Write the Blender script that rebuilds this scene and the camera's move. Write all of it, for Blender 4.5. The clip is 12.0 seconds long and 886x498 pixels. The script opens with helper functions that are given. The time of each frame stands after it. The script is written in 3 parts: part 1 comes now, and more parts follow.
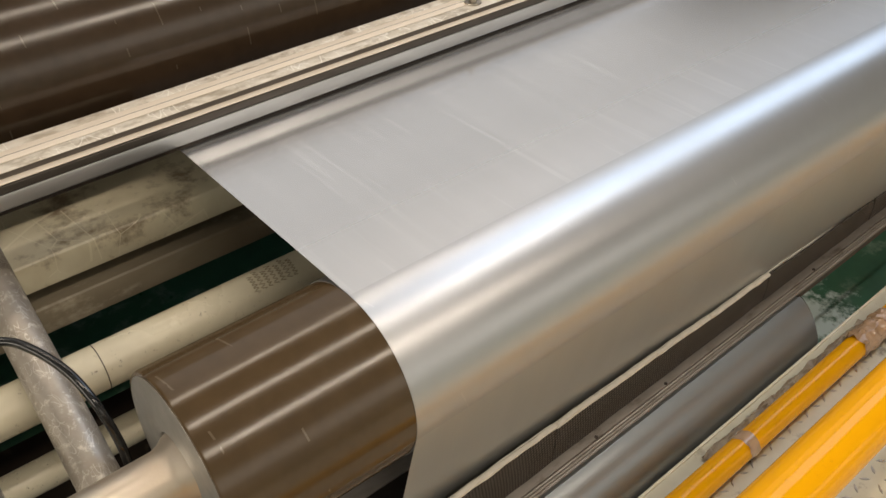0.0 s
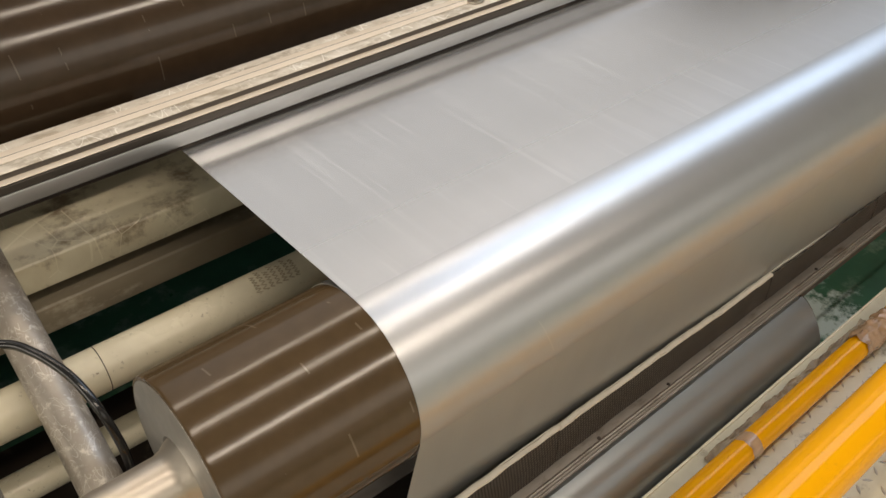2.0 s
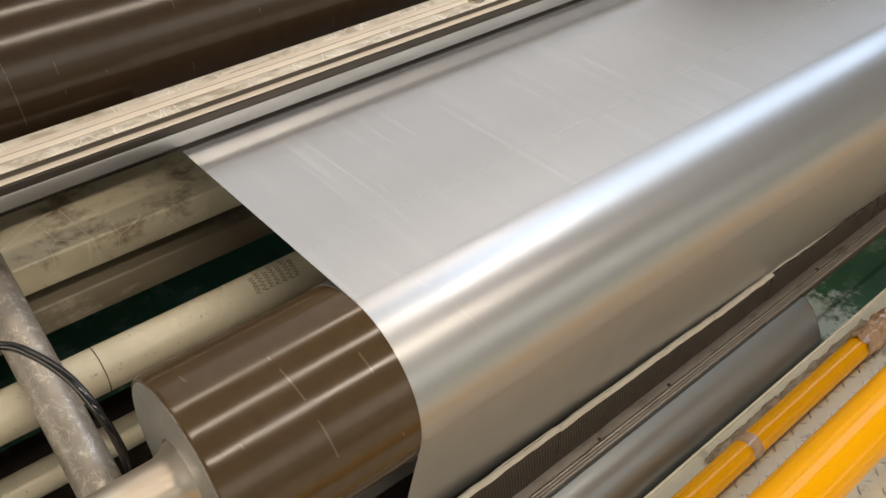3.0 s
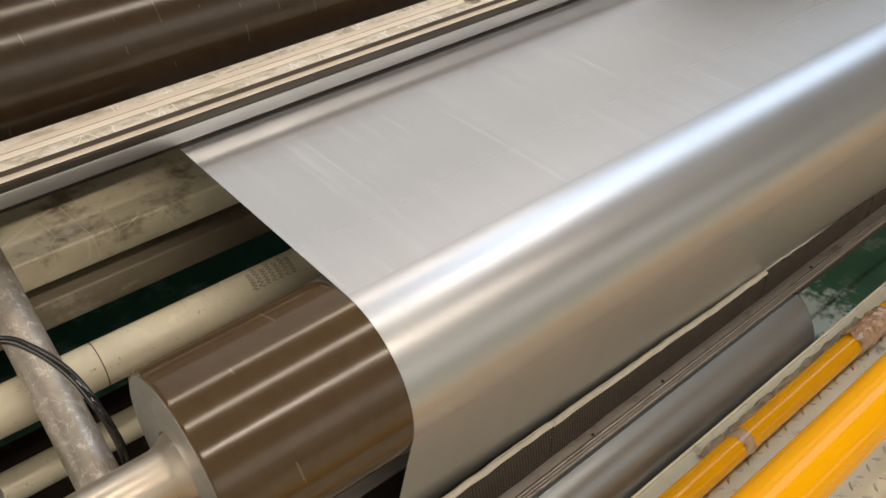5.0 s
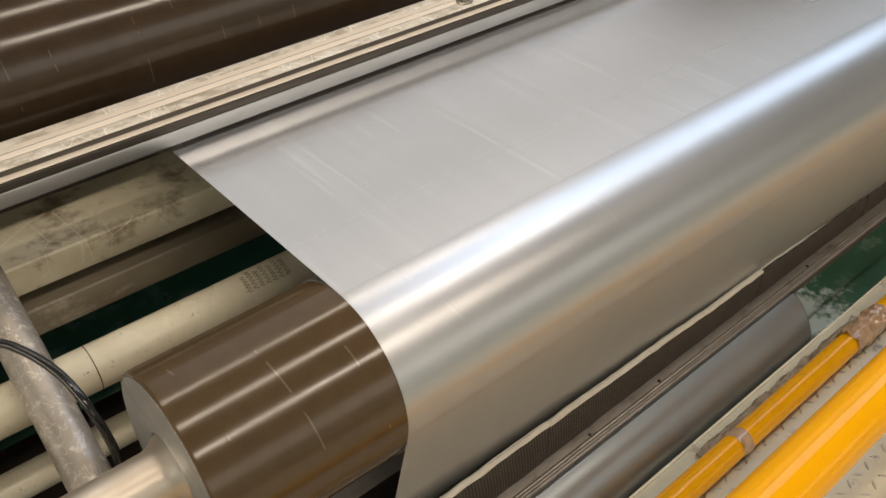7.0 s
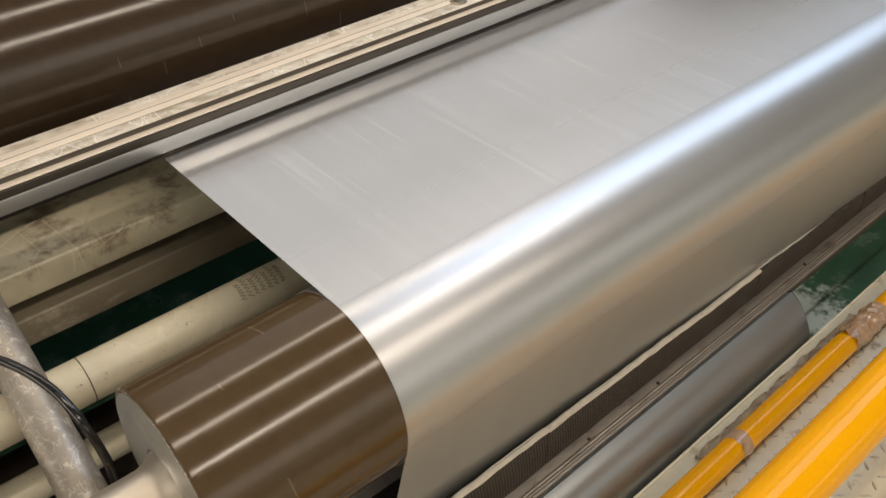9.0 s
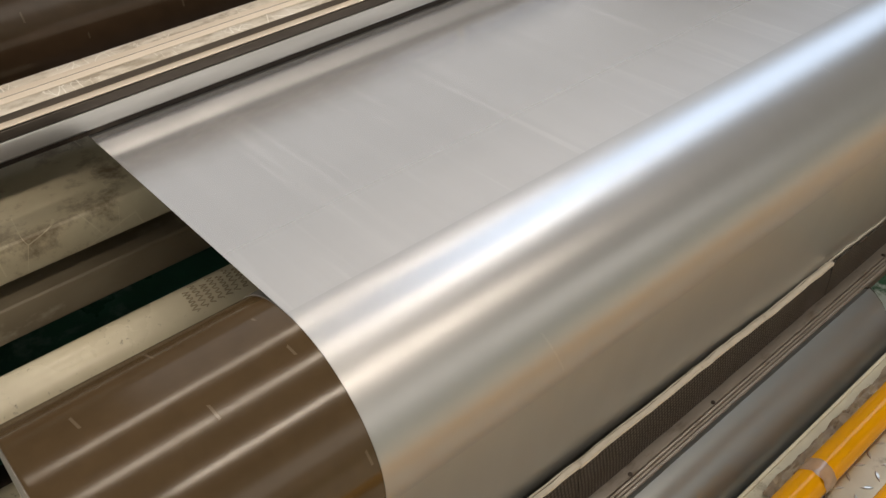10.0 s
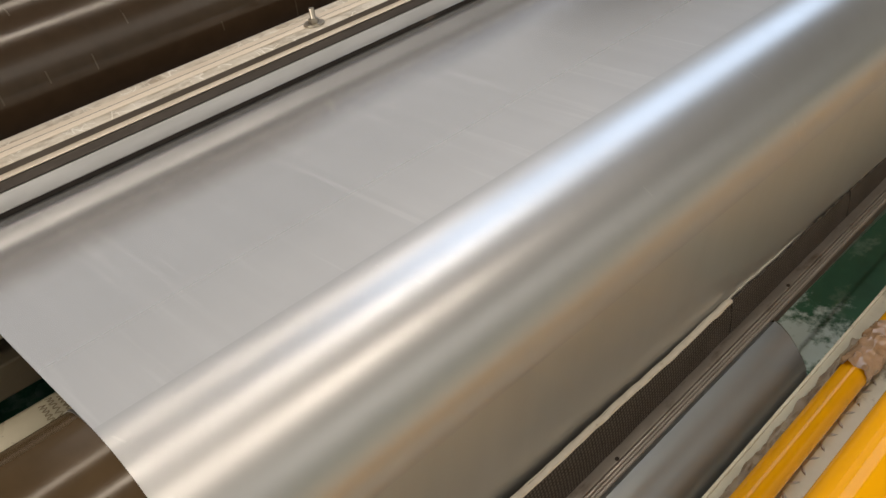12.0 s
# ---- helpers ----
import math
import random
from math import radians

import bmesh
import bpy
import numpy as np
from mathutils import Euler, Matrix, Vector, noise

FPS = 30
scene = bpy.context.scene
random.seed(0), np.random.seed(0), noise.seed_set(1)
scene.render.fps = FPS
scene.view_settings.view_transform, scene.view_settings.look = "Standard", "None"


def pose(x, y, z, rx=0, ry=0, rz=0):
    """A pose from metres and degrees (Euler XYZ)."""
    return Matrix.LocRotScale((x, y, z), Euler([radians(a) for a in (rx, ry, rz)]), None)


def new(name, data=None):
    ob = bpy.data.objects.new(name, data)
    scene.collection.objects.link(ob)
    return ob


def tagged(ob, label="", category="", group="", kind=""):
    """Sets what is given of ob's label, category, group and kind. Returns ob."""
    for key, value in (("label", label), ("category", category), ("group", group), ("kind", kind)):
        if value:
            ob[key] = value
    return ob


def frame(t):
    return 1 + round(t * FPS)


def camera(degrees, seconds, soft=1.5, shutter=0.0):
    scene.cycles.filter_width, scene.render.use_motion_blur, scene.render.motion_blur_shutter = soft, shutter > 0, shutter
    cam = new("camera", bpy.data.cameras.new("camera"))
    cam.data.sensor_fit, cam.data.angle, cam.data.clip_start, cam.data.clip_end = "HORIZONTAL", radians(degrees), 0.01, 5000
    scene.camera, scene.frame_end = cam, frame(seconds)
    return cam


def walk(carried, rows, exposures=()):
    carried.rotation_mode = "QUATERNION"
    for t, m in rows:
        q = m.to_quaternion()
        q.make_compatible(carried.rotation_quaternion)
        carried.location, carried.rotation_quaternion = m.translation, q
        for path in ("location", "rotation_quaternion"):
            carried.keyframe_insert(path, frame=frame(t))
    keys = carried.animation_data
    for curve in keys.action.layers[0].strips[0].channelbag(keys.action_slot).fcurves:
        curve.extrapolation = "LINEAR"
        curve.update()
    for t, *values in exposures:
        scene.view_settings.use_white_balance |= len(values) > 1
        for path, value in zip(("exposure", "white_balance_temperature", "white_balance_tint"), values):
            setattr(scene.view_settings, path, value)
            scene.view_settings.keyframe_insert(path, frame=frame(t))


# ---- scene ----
cam = camera(52.19, 12.0)
PATH = [
    (0, 0, 0, 1.74, 52.36, 0.07, -40.03),
    (0.5, 0.0007, -0.0021, 1.7387, 52.37, 0.2, -40.06),
    (1, 0.0036, -0.0011, 1.7369, 52.32, 0.24, -40.09),
    (1.5, 0.0039, 0.0049, 1.7395, 52.13, 0.13, -40.09),
    (2, 0.0021, 0.0164, 1.7458, 51.9, -0.11, -40.1),
    (2.5, 0.0048, 0.0239, 1.7472, 51.76, -0.22, -40.11),
    (3, 0.0052, 0.0243, 1.7452, 51.75, -0.2, -40.15),
    (5, 0.0054, 0.0015, 1.752, 51.78, -0.09, -39.92),
    (5.5, 0.0098, 0.0017, 1.7541, 51.81, -0.03, -39.9),
    (6, 0.0026, -0.0056, 1.7424, 52.4, 0.09, -40.09),
    (6.5, 0.0071, 0.0001, 1.7455, 52.12, 0.08, -40.24),
    (7, 0.0075, -0.0072, 1.7392, 52.32, 0.29, -40.33),
    (9, 0.0203, 0.0192, 1.7484, 51.68, 0.41, -41.06),
    (9.1, 0.0203, 0.0192, 1.7484, 51.68, 0.41, -41.06),
    (9.2, 0.0866, 0.0768, 1.6608, 52.21, 1.09, -40.77),
    (9.3, 0.1558, 0.1371, 1.5691, 52.78, 1.79, -40.46),
    (9.4, 0.1713, 0.1505, 1.5487, 52.9, 1.94, -40.39),
    (9.5, 0.1744, 0.1532, 1.5446, 52.93, 1.97, -40.37),
    (10, 0.1892, 0.1473, 1.5473, 52.63, 2.81, -40.31),
    (10.5, 0.2042, 0.1438, 1.5421, 52.96, 3.65, -41.86),
    (11, 0.2606, 0.1309, 1.5587, 52.34, 4.69, -42.25),
    (11.5, 0.3054, 0.1065, 1.5466, 53.63, 5.72, -43.14),
    (12, 0.3377, 0.0696, 1.535, 55.77, 7.12, -44.33),
]
walk(cam, [(t, pose(x, y, z, rx, ry, rz)) for t, x, y, z, rx, ry, rz in PATH], exposures=[(0.0, 0.1), (9.1, 0.1), (9.6, 0.05), (12.0, -0.08)])

# ---- light of the hall ----
world = bpy.data.worlds.new("hall_air")
scene.world = world
world.use_nodes = True
world.node_tree.nodes["Background"].inputs[0].default_value = (0.80, 0.86, 1.0, 1)
world.node_tree.nodes["Background"].inputs[1].default_value = 0.05


def area_lamp(name, place, size_x, size_y, watts, colour):
    data = bpy.data.lights.new(name, "AREA")
    data.shape, data.size, data.size_y = "RECTANGLE", size_x, size_y
    data.energy, data.color = watts, colour
    ob = new(name, data)
    ob.location = place
    return ob


CEIL = 7.0
WARM = (1.0, 0.85, 0.69)
COOL = (0.64, 0.79, 1.0)
LAMP_ROWS = (3.55, 0.0, -4.2)
for y_row, watts in zip(LAMP_ROWS, (105, 125, 255)):
    area_lamp("lamp_light", (1.6, y_row, CEIL - 0.32), 7.4, 0.34, watts, WARM)
area_lamp("skylight_light", (9.0, 1.8, CEIL - 0.06), 10.4, 3.4, 320, COOL)
# Broad fill light added under the roof, with no fixture of its own.
area_lamp("roof_panel_light", (6.0, 8.2, CEIL - 0.06), 14.0, 8.0, 235, (1.0, 0.965, 0.935))
# Two low fill lights added at the south and west walls.
area_lamp("window_light", (3.0, -8.85, 3.4), 16.0, 2.4, 110, (1.0, 0.92, 0.82)).rotation_euler = (radians(90), 0, 0)
area_lamp("window_light", (-8.85, 1.0, 3.6), 2.4, 12.0, 520, (1.0, 0.90, 0.76)).rotation_euler = (0, radians(-90), 0)


# ---- materials ----
def material(name, base, rough=0.5, metal=0.0, other=None, grain=60.0, patch=5.0, spread=0.25, bump=0.0,
             bump_scale=200.0, stretch=(1, 1, 1), rough_spread=0.1, coat=0.0, dirt=None, dirt_at=0.62, dirt_scale=3.0, aniso=0.0):
    """Base colour varied at two scales, roughness variation, fine relief, and stains with a shape of their own."""
    m = bpy.data.materials.new(name)
    m.use_nodes = True
    nt = m.node_tree
    bs = nt.nodes["Principled BSDF"]
    tc = nt.nodes.new("ShaderNodeTexCoord")
    mp = nt.nodes.new("ShaderNodeMapping")
    mp.inputs["Scale"].default_value = stretch
    nt.links.new(tc.outputs["Object"], mp.inputs["Vector"])

    def noise_node(scale, detail):
        n = nt.nodes.new("ShaderNodeTexNoise")
        n.inputs["Scale"].default_value, n.inputs["Detail"].default_value = scale, detail
        nt.links.new(mp.outputs[0], n.inputs["Vector"])
        return n

    fine, large = noise_node(grain, 4), noise_node(patch, 5)
    add = nt.nodes.new("ShaderNodeMath")
    add.operation = "ADD"
    nt.links.new(fine.outputs[0], add.inputs[0])
    nt.links.new(large.outputs[0], add.inputs[1])
    ramp = nt.nodes.new("ShaderNodeMapRange")
    ramp.inputs["From Min"].default_value, ramp.inputs["From Max"].default_value = 0.65, 1.35
    nt.links.new(add.outputs[0], ramp.inputs["Value"])
    mix = nt.nodes.new("ShaderNodeMix")
    mix.data_type = "RGBA"
    b2 = other if other else tuple(c * (1 - spread) for c in base)
    mix.inputs["A"].default_value, mix.inputs["B"].default_value = (*base, 1), (*b2, 1)
    nt.links.new(ramp.outputs[0], mix.inputs["Factor"])
    colour = mix.outputs["Result"]
    if dirt:
        stain = noise_node(dirt_scale, 9)
        stain.inputs["Roughness"].default_value = 0.68
        edge = nt.nodes.new("ShaderNodeMapRange")
        edge.inputs["From Min"].default_value, edge.inputs["From Max"].default_value = dirt_at - 0.05, dirt_at + 0.07
        nt.links.new(stain.outputs[0], edge.inputs["Value"])
        mix2 = nt.nodes.new("ShaderNodeMix")
        mix2.data_type = "RGBA"
        mix2.inputs["B"].default_value = (*dirt, 1)
        nt.links.new(edge.outputs[0], mix2.inputs["Factor"])
        nt.links.new(colour, mix2.inputs["A"])
        colour = mix2.outputs["Result"]
    nt.links.new(colour, bs.inputs["Base Color"])
    rr = nt.nodes.new("ShaderNodeMapRange")
    rr.inputs["From Min"].default_value, rr.inputs["From Max"].default_value = 0.3, 0.7
    rr.inputs["To Min"].default_value, rr.inputs["To Max"].default_value = max(0.02, rough - rough_spread), min(1, rough + rough_spread)
    nt.links.new(large.outputs[0], rr.inputs["Value"])
    nt.links.new(rr.outputs[0], bs.inputs["Roughness"])
    bs.inputs["Metallic"].default_value = metal
    bs.inputs["Coat Weight"].default_value = coat
    bs.inputs["Coat Roughness"].default_value = 0.08
    bs.inputs["Anisotropic"].default_value = aniso
    if bump:
        relief = noise_node(bump_scale, 3)
        bn = nt.nodes.new("ShaderNodeBump")
        bn.inputs["Strength"].default_value, bn.inputs["Distance"].default_value = bump, 0.002
        nt.links.new(relief.outputs[0], bn.inputs["Height"])
        nt.links.new(bn.outputs[0], bs.inputs["Normal"])
    return m


def maths(nt, operation, a, b=None, c=None):
    n = nt.nodes.new("ShaderNodeMath")
    n.operation = operation
    for i, v in enumerate((a, b, c)):
        if v is None:
            continue
        if isinstance(v, (int, float)):
            n.inputs[i].default_value = v
        else:
            nt.links.new(v, n.inputs[i])
    return n.outputs[0]


def scored(m, pitch, width, depth=0.35, colour=(0.5, 0.42, 0.32), relief=0.5):
    """Adds broken helical score lines round the x axis to a roller's material, their glints put into a pale colour."""
    nt = m.node_tree
    bs = nt.nodes["Principled BSDF"]
    tc = nt.nodes.new("ShaderNodeTexCoord")
    sep = nt.nodes.new("ShaderNodeSeparateXYZ")
    nt.links.new(tc.outputs["Object"], sep.inputs[0])
    turn = maths(nt, "DIVIDE", maths(nt, "ARCTAN2", sep.outputs[1], sep.outputs[2]), 2 * math.pi)
    u = maths(nt, "ADD", maths(nt, "DIVIDE", sep.outputs[0], pitch), turn)
    off = maths(nt, "ABSOLUTE", maths(nt, "SUBTRACT", maths(nt, "FRACT", u), 0.5))
    line = maths(nt, "LESS_THAN", off, width / pitch)
    broken = nt.nodes.new("ShaderNodeTexNoise")
    broken.inputs["Scale"].default_value = 21
    nt.links.new(tc.outputs["Object"], broken.inputs["Vector"])
    mask = maths(nt, "MULTIPLY", line, maths(nt, "GREATER_THAN", broken.outputs[0], 0.60))
    mix = nt.nodes.new("ShaderNodeMix")
    mix.data_type = "RGBA"
    old = bs.inputs["Base Color"].links[0].from_socket
    nt.links.new(old, mix.inputs["A"])
    mix.inputs["B"].default_value = (*colour, 1)
    nt.links.new(maths(nt, "MULTIPLY", mask, depth), mix.inputs["Factor"])
    nt.links.new(mix.outputs["Result"], bs.inputs["Base Color"])
    bn = nt.nodes.new("ShaderNodeBump")
    bn.inputs["Strength"].default_value, bn.inputs["Distance"].default_value = relief, 0.0025
    nt.links.new(mask, bn.inputs["Height"])
    if bs.inputs["Normal"].links:
        nt.links.new(bs.inputs["Normal"].links[0].from_socket, bn.inputs["Normal"])
    nt.links.new(bn.outputs[0], bs.inputs["Normal"])
    return m


WEB = material("satin_web", (0.585, 0.588, 0.605), 0.19, 0.74, spread=0.06, grain=30, patch=2.2, stretch=(1, 0.12, 0.12), rough_spread=0.03)
WEB_SOFT = material("satin_web_slack", (0.575, 0.585, 0.575), 0.33, 0.76, spread=0.06, grain=30, patch=2.2, stretch=(1, 0.12, 0.12), rough_spread=0.03)
WRAP = scored(material("satin_web_wrapped", (0.53, 0.535, 0.55), 0.34, 0.78, spread=0.05, grain=30, patch=3, rough_spread=0.03), 0.31, 0.0012, 0.10, (0.9, 0.88, 0.84), 0.04)


def streaked(m, colour, amount):
    """Fine lengthwise scuffs, and ripple shading painted as broad soft bands across the width."""
    nt = m.node_tree
    bs = nt.nodes["Principled BSDF"]
    tc = nt.nodes.new("ShaderNodeTexCoord")
    col = bs.inputs["Base Color"].links[0].from_socket
    for scale, low, high, k in (((70, 2.6, 2.6), 0.60, 0.72, amount), ((26, 0.9, 0.9), 0.52, 0.75, amount * 0.55), ((3.0, 7.0, 7.0), 0.45, 0.65, amount * 0.35)):
        mp = nt.nodes.new("ShaderNodeMapping")
        mp.inputs["Scale"].default_value = scale
        mp.inputs["Rotation"].default_value = (0, 0, radians(2))
        nt.links.new(tc.outputs["Object"], mp.inputs["Vector"])
        ns = nt.nodes.new("ShaderNodeTexNoise")
        ns.inputs["Scale"].default_value, ns.inputs["Detail"].default_value = 1.0, 3
        nt.links.new(mp.outputs[0], ns.inputs["Vector"])
        mr = nt.nodes.new("ShaderNodeMapRange")
        mr.inputs["From Min"].default_value, mr.inputs["From Max"].default_value, mr.inputs["To Max"].default_value = low, high, k
        nt.links.new(ns.outputs[0], mr.inputs["Value"])
        mx = nt.nodes.new("ShaderNodeMix")
        mx.data_type = "RGBA"
        mx.inputs["B"].default_value = (*colour, 1)
        nt.links.new(col, mx.inputs["A"])
        nt.links.new(mr.outputs[0], mx.inputs["Factor"])
        col = mx.outputs["Result"]
    nt.links.new(col, bs.inputs["Base Color"])


streaked(WEB, (0.84, 0.84, 0.84), 0.17)


def duller_towards(m, y_dull, y_bright, dull, bright):
    """The stretched web is brighter where it runs taut, and duller near the roller."""
    nt = m.node_tree
    tc = nt.nodes.new("ShaderNodeTexCoord")
    sep = nt.nodes.new("ShaderNodeSeparateXYZ")
    nt.links.new(tc.outputs["Object"], sep.inputs[0])
    mr = nt.nodes.new("ShaderNodeMapRange")
    mr.interpolation_type = "SMOOTHSTEP"
    for key, v in (("From Min", y_dull), ("From Max", y_bright), ("To Min", dull), ("To Max", bright)):
        mr.inputs[key].default_value = v
    nt.links.new(sep.outputs[1], mr.inputs["Value"])
    nt.links.new(mr.outputs[0], nt.nodes["Principled BSDF"].inputs["Roughness"])


duller_towards(WEB, 0.736, 1.02, 0.34, 0.17)
BROWN = scored(material("brown_rubber_roller", (0.086, 0.055, 0.027), 0.15, 0.0, spread=0.25, grain=40, patch=4, stretch=(1, 1, 1), rough_spread=0.04, coat=0.0), 0.088, 0.0013, 0.13, relief=1.0)
BROWN_BACK = scored(material("dark_brown_rubber_roller", (0.054, 0.034, 0.020), 0.16, 0.0, spread=0.3, grain=40, patch=4, rough_spread=0.04, coat=0.0), 0.07, 0.0012, 0.09, relief=1.0)
STEEL = material("turned_steel", (0.60, 0.57, 0.53), 0.36, 0.85, other=(0.54, 0.46, 0.37), grain=14, patch=9, bump=0.1, bump_scale=260)
FACE = material("machined_grey_end", (0.42, 0.41, 0.39), 0.45, 0.7, spread=0.2, grain=90, patch=20)
ALU = material("polished_extrusion", (0.76, 0.76, 0.77), 0.33, 0.88, other=(0.58, 0.58, 0.58), grain=55, patch=9, stretch=(0.2, 1, 1), rough_spread=0.06)
ALU_SCUFF = material("scuffed_aluminium", (0.78, 0.72, 0.63), 0.38, 0.3, other=(0.50, 0.44, 0.35), grain=60, patch=14, stretch=(0.5, 1, 1), bump=0.15, bump_scale=300, dirt=(0.40, 0.34, 0.26), dirt_at=0.55, dirt_scale=30)
# Recess shade put into a near-black brown; the scribed line shares it.
GROOVE = material("groove_shade_and_line", (0.045, 0.032, 0.024), 0.7, 0.0, spread=0.4, grain=60, patch=8, stretch=(0.3, 1, 1))
# Polished faces; the dark they mirror is put into this brown base.
RISER = material("brown_mirrored_dark", (0.13, 0.112, 0.098), 0.5, 0.5, spread=0.35, grain=50, patch=5, stretch=(0.25, 1, 1))
ALU_WARM = material("warm_bare_ledge", (0.80, 0.70, 0.58), 0.38, 0.25, spread=0.12, grain=50, patch=6, stretch=(0.3, 1, 1))
ALU_CLEAN = material("anodised_aluminium", (0.33, 0.305, 0.28), 0.42, 0.5, spread=0.3, grain=70, patch=9, stretch=(0.35, 1, 1), dirt=(0.16, 0.13, 0.11), dirt_at=0.62, dirt_scale=24)


def hairlines(m, scale, width, colour, amount, coverage=0.5):
    """Thin bent scratches, in patches."""
    nt = m.node_tree
    bs = nt.nodes["Principled BSDF"]
    tc = nt.nodes.new("ShaderNodeTexCoord")
    col = bs.inputs["Base Color"].links[0].from_socket
    for k, turn in enumerate((0.4, 1.9)):
        mp = nt.nodes.new("ShaderNodeMapping")
        mp.inputs["Rotation"].default_value = (turn, 0.3 + turn, 1.1 * turn)
        mp.inputs["Scale"].default_value = (1, 0.35, 0.6)
        nt.links.new(tc.outputs["Object"], mp.inputs["Vector"])
        bend = nt.nodes.new("ShaderNodeTexNoise")
        bend.inputs["Scale"].default_value = scale * 0.35
        nt.links.new(mp.outputs[0], bend.inputs["Vector"])
        mixv = nt.nodes.new("ShaderNodeMix")
        mixv.data_type = "VECTOR"
        mixv.inputs["Factor"].default_value = 0.08
        nt.links.new(mp.outputs[0], mixv.inputs[4])
        nt.links.new(bend.outputs["Color"], mixv.inputs[5])
        vo = nt.nodes.new("ShaderNodeTexVoronoi")
        vo.feature = "DISTANCE_TO_EDGE"
        vo.inputs["Scale"].default_value = scale * (1 + 0.6 * k)
        nt.links.new(mixv.outputs[1], vo.inputs["Vector"])
        patch = nt.nodes.new("ShaderNodeTexNoise")
        patch.inputs["Scale"].default_value = scale * 0.55
        nt.links.new(tc.outputs["Object"], patch.inputs["Vector"])
        mask = maths(nt, "MULTIPLY", maths(nt, "LESS_THAN", vo.outputs["Distance"], width), maths(nt, "GREATER_THAN", patch.outputs[0], coverage))
        mx = nt.nodes.new("ShaderNodeMix")
        mx.data_type = "RGBA"
        mx.inputs["B"].default_value = (*colour, 1)
        nt.links.new(col, mx.inputs["A"])
        nt.links.new(maths(nt, "MULTIPLY", mask, amount), mx.inputs["Factor"])
        col = mx.outputs["Result"]
    nt.links.new(col, bs.inputs["Base Color"])
    return m


SCUFFED = material("scuffed_grey_pipe", (0.40, 0.365, 0.32), 0.40, 0.35, other=(0.28, 0.245, 0.205), grain=42, patch=13, bump=0.2, bump_scale=90, dirt=(0.62, 0.58, 0.52), dirt_at=0.60, dirt_scale=64)
hairlines(ALU_SCUFF, 30, 0.012, (0.92, 0.88, 0.80), 0.7, 0.5)
hairlines(SCUFFED, 62, 0.014, (0.70, 0.66, 0.60), 0.55, 0.47)
CREAM = material("cream_machine_paint", (0.78, 0.72, 0.54), 0.30, 0.0, other=(0.68, 0.61, 0.44), grain=36, patch=6, bump=0.08, bump_scale=60, dirt=(0.30, 0.235, 0.155), dirt_at=0.575, dirt_scale=9)
hairlines(CREAM, 7, 0.006, (0.86, 0.80, 0.62), 0.6, 0.52)
# Cream paint again, with the lower beam's shade put into a darker base.
CREAM_SHADED = material("dusty_shaded_cream_paint", (0.30, 0.26, 0.19), 0.5, 0.0, other=(0.23, 0.195, 0.14), grain=36, patch=6, stretch=(0.5, 1, 1), dirt=(0.50, 0.45, 0.35), dirt_at=0.60, dirt_scale=12)
CREAM_PIPE = material("cream_pipe_paint", (0.70, 0.655, 0.51), 0.32, 0.0, other=(0.60, 0.55, 0.42), grain=30, patch=7, dirt=(0.16, 0.13, 0.09), dirt_at=0.668, dirt_scale=95)
REFLECT_TAN = material("tan_reflection", (0.36, 0.30, 0.20), 0.5, 0.0, spread=0.2)
# Dark steel parts; also the dark put in for gap and void shade.
DARK = material("dark_steel_and_shade", (0.030, 0.022, 0.018), 0.45, 0.3, spread=0.5, grain=30, patch=8, dirt=(0.09, 0.07, 0.055), dirt_at=0.6, dirt_scale=12)
GREEN = material("green_floor_paint", (0.045, 0.145, 0.090), 0.34, 0.0, other=(0.028, 0.085, 0.055), grain=18, patch=3, bump=0.06, bump_scale=30, dirt=(0.15, 0.23, 0.185), dirt_at=0.585, dirt_scale=11)
PLATE = material("cream_tread_plate", (0.60, 0.575, 0.47), 0.42, 0.05, other=(0.50, 0.475, 0.375), grain=32, patch=5, dirt=(0.22, 0.19, 0.14), dirt_at=0.62, dirt_scale=14)


def spill(m, place, radius, colour):
    """A pale dried spill round one place of the floor, with a ragged edge."""
    nt = m.node_tree
    bs = nt.nodes["Principled BSDF"]
    tc = nt.nodes.new("ShaderNodeTexCoord")
    far = nt.nodes.new("ShaderNodeVectorMath")
    far.operation = "DISTANCE"
    nt.links.new(tc.outputs["Object"], far.inputs[0])
    far.inputs[1].default_value = place
    ns = nt.nodes.new("ShaderNodeTexNoise")
    ns.inputs["Scale"].default_value, ns.inputs["Detail"].default_value, ns.inputs["Roughness"].default_value = 24, 10, 0.75
    nt.links.new(tc.outputs["Object"], ns.inputs["Vector"])
    reach = maths(nt, "SUBTRACT", 1.0, maths(nt, "DIVIDE", far.outputs["Value"], radius))
    level = maths(nt, "ADD", maths(nt, "MULTIPLY", reach, 0.42), maths(nt, "MULTIPLY", maths(nt, "SUBTRACT", ns.outputs[0], 0.55), 1.7))
    mr = nt.nodes.new("ShaderNodeMapRange")
    mr.inputs["From Min"].default_value, mr.inputs["From Max"].default_value = 0.02, 0.26
    nt.links.new(level, mr.inputs["Value"])
    mx = nt.nodes.new("ShaderNodeMix")
    mx.data_type = "RGBA"
    mx.inputs["B"].default_value = (*colour, 1)
    nt.links.new(bs.inputs["Base Color"].links[0].from_socket, mx.inputs["A"])
    nt.links.new(mr.outputs[0], mx.inputs["Factor"])
    nt.links.new(mx.outputs["Result"], bs.inputs["Base Color"])


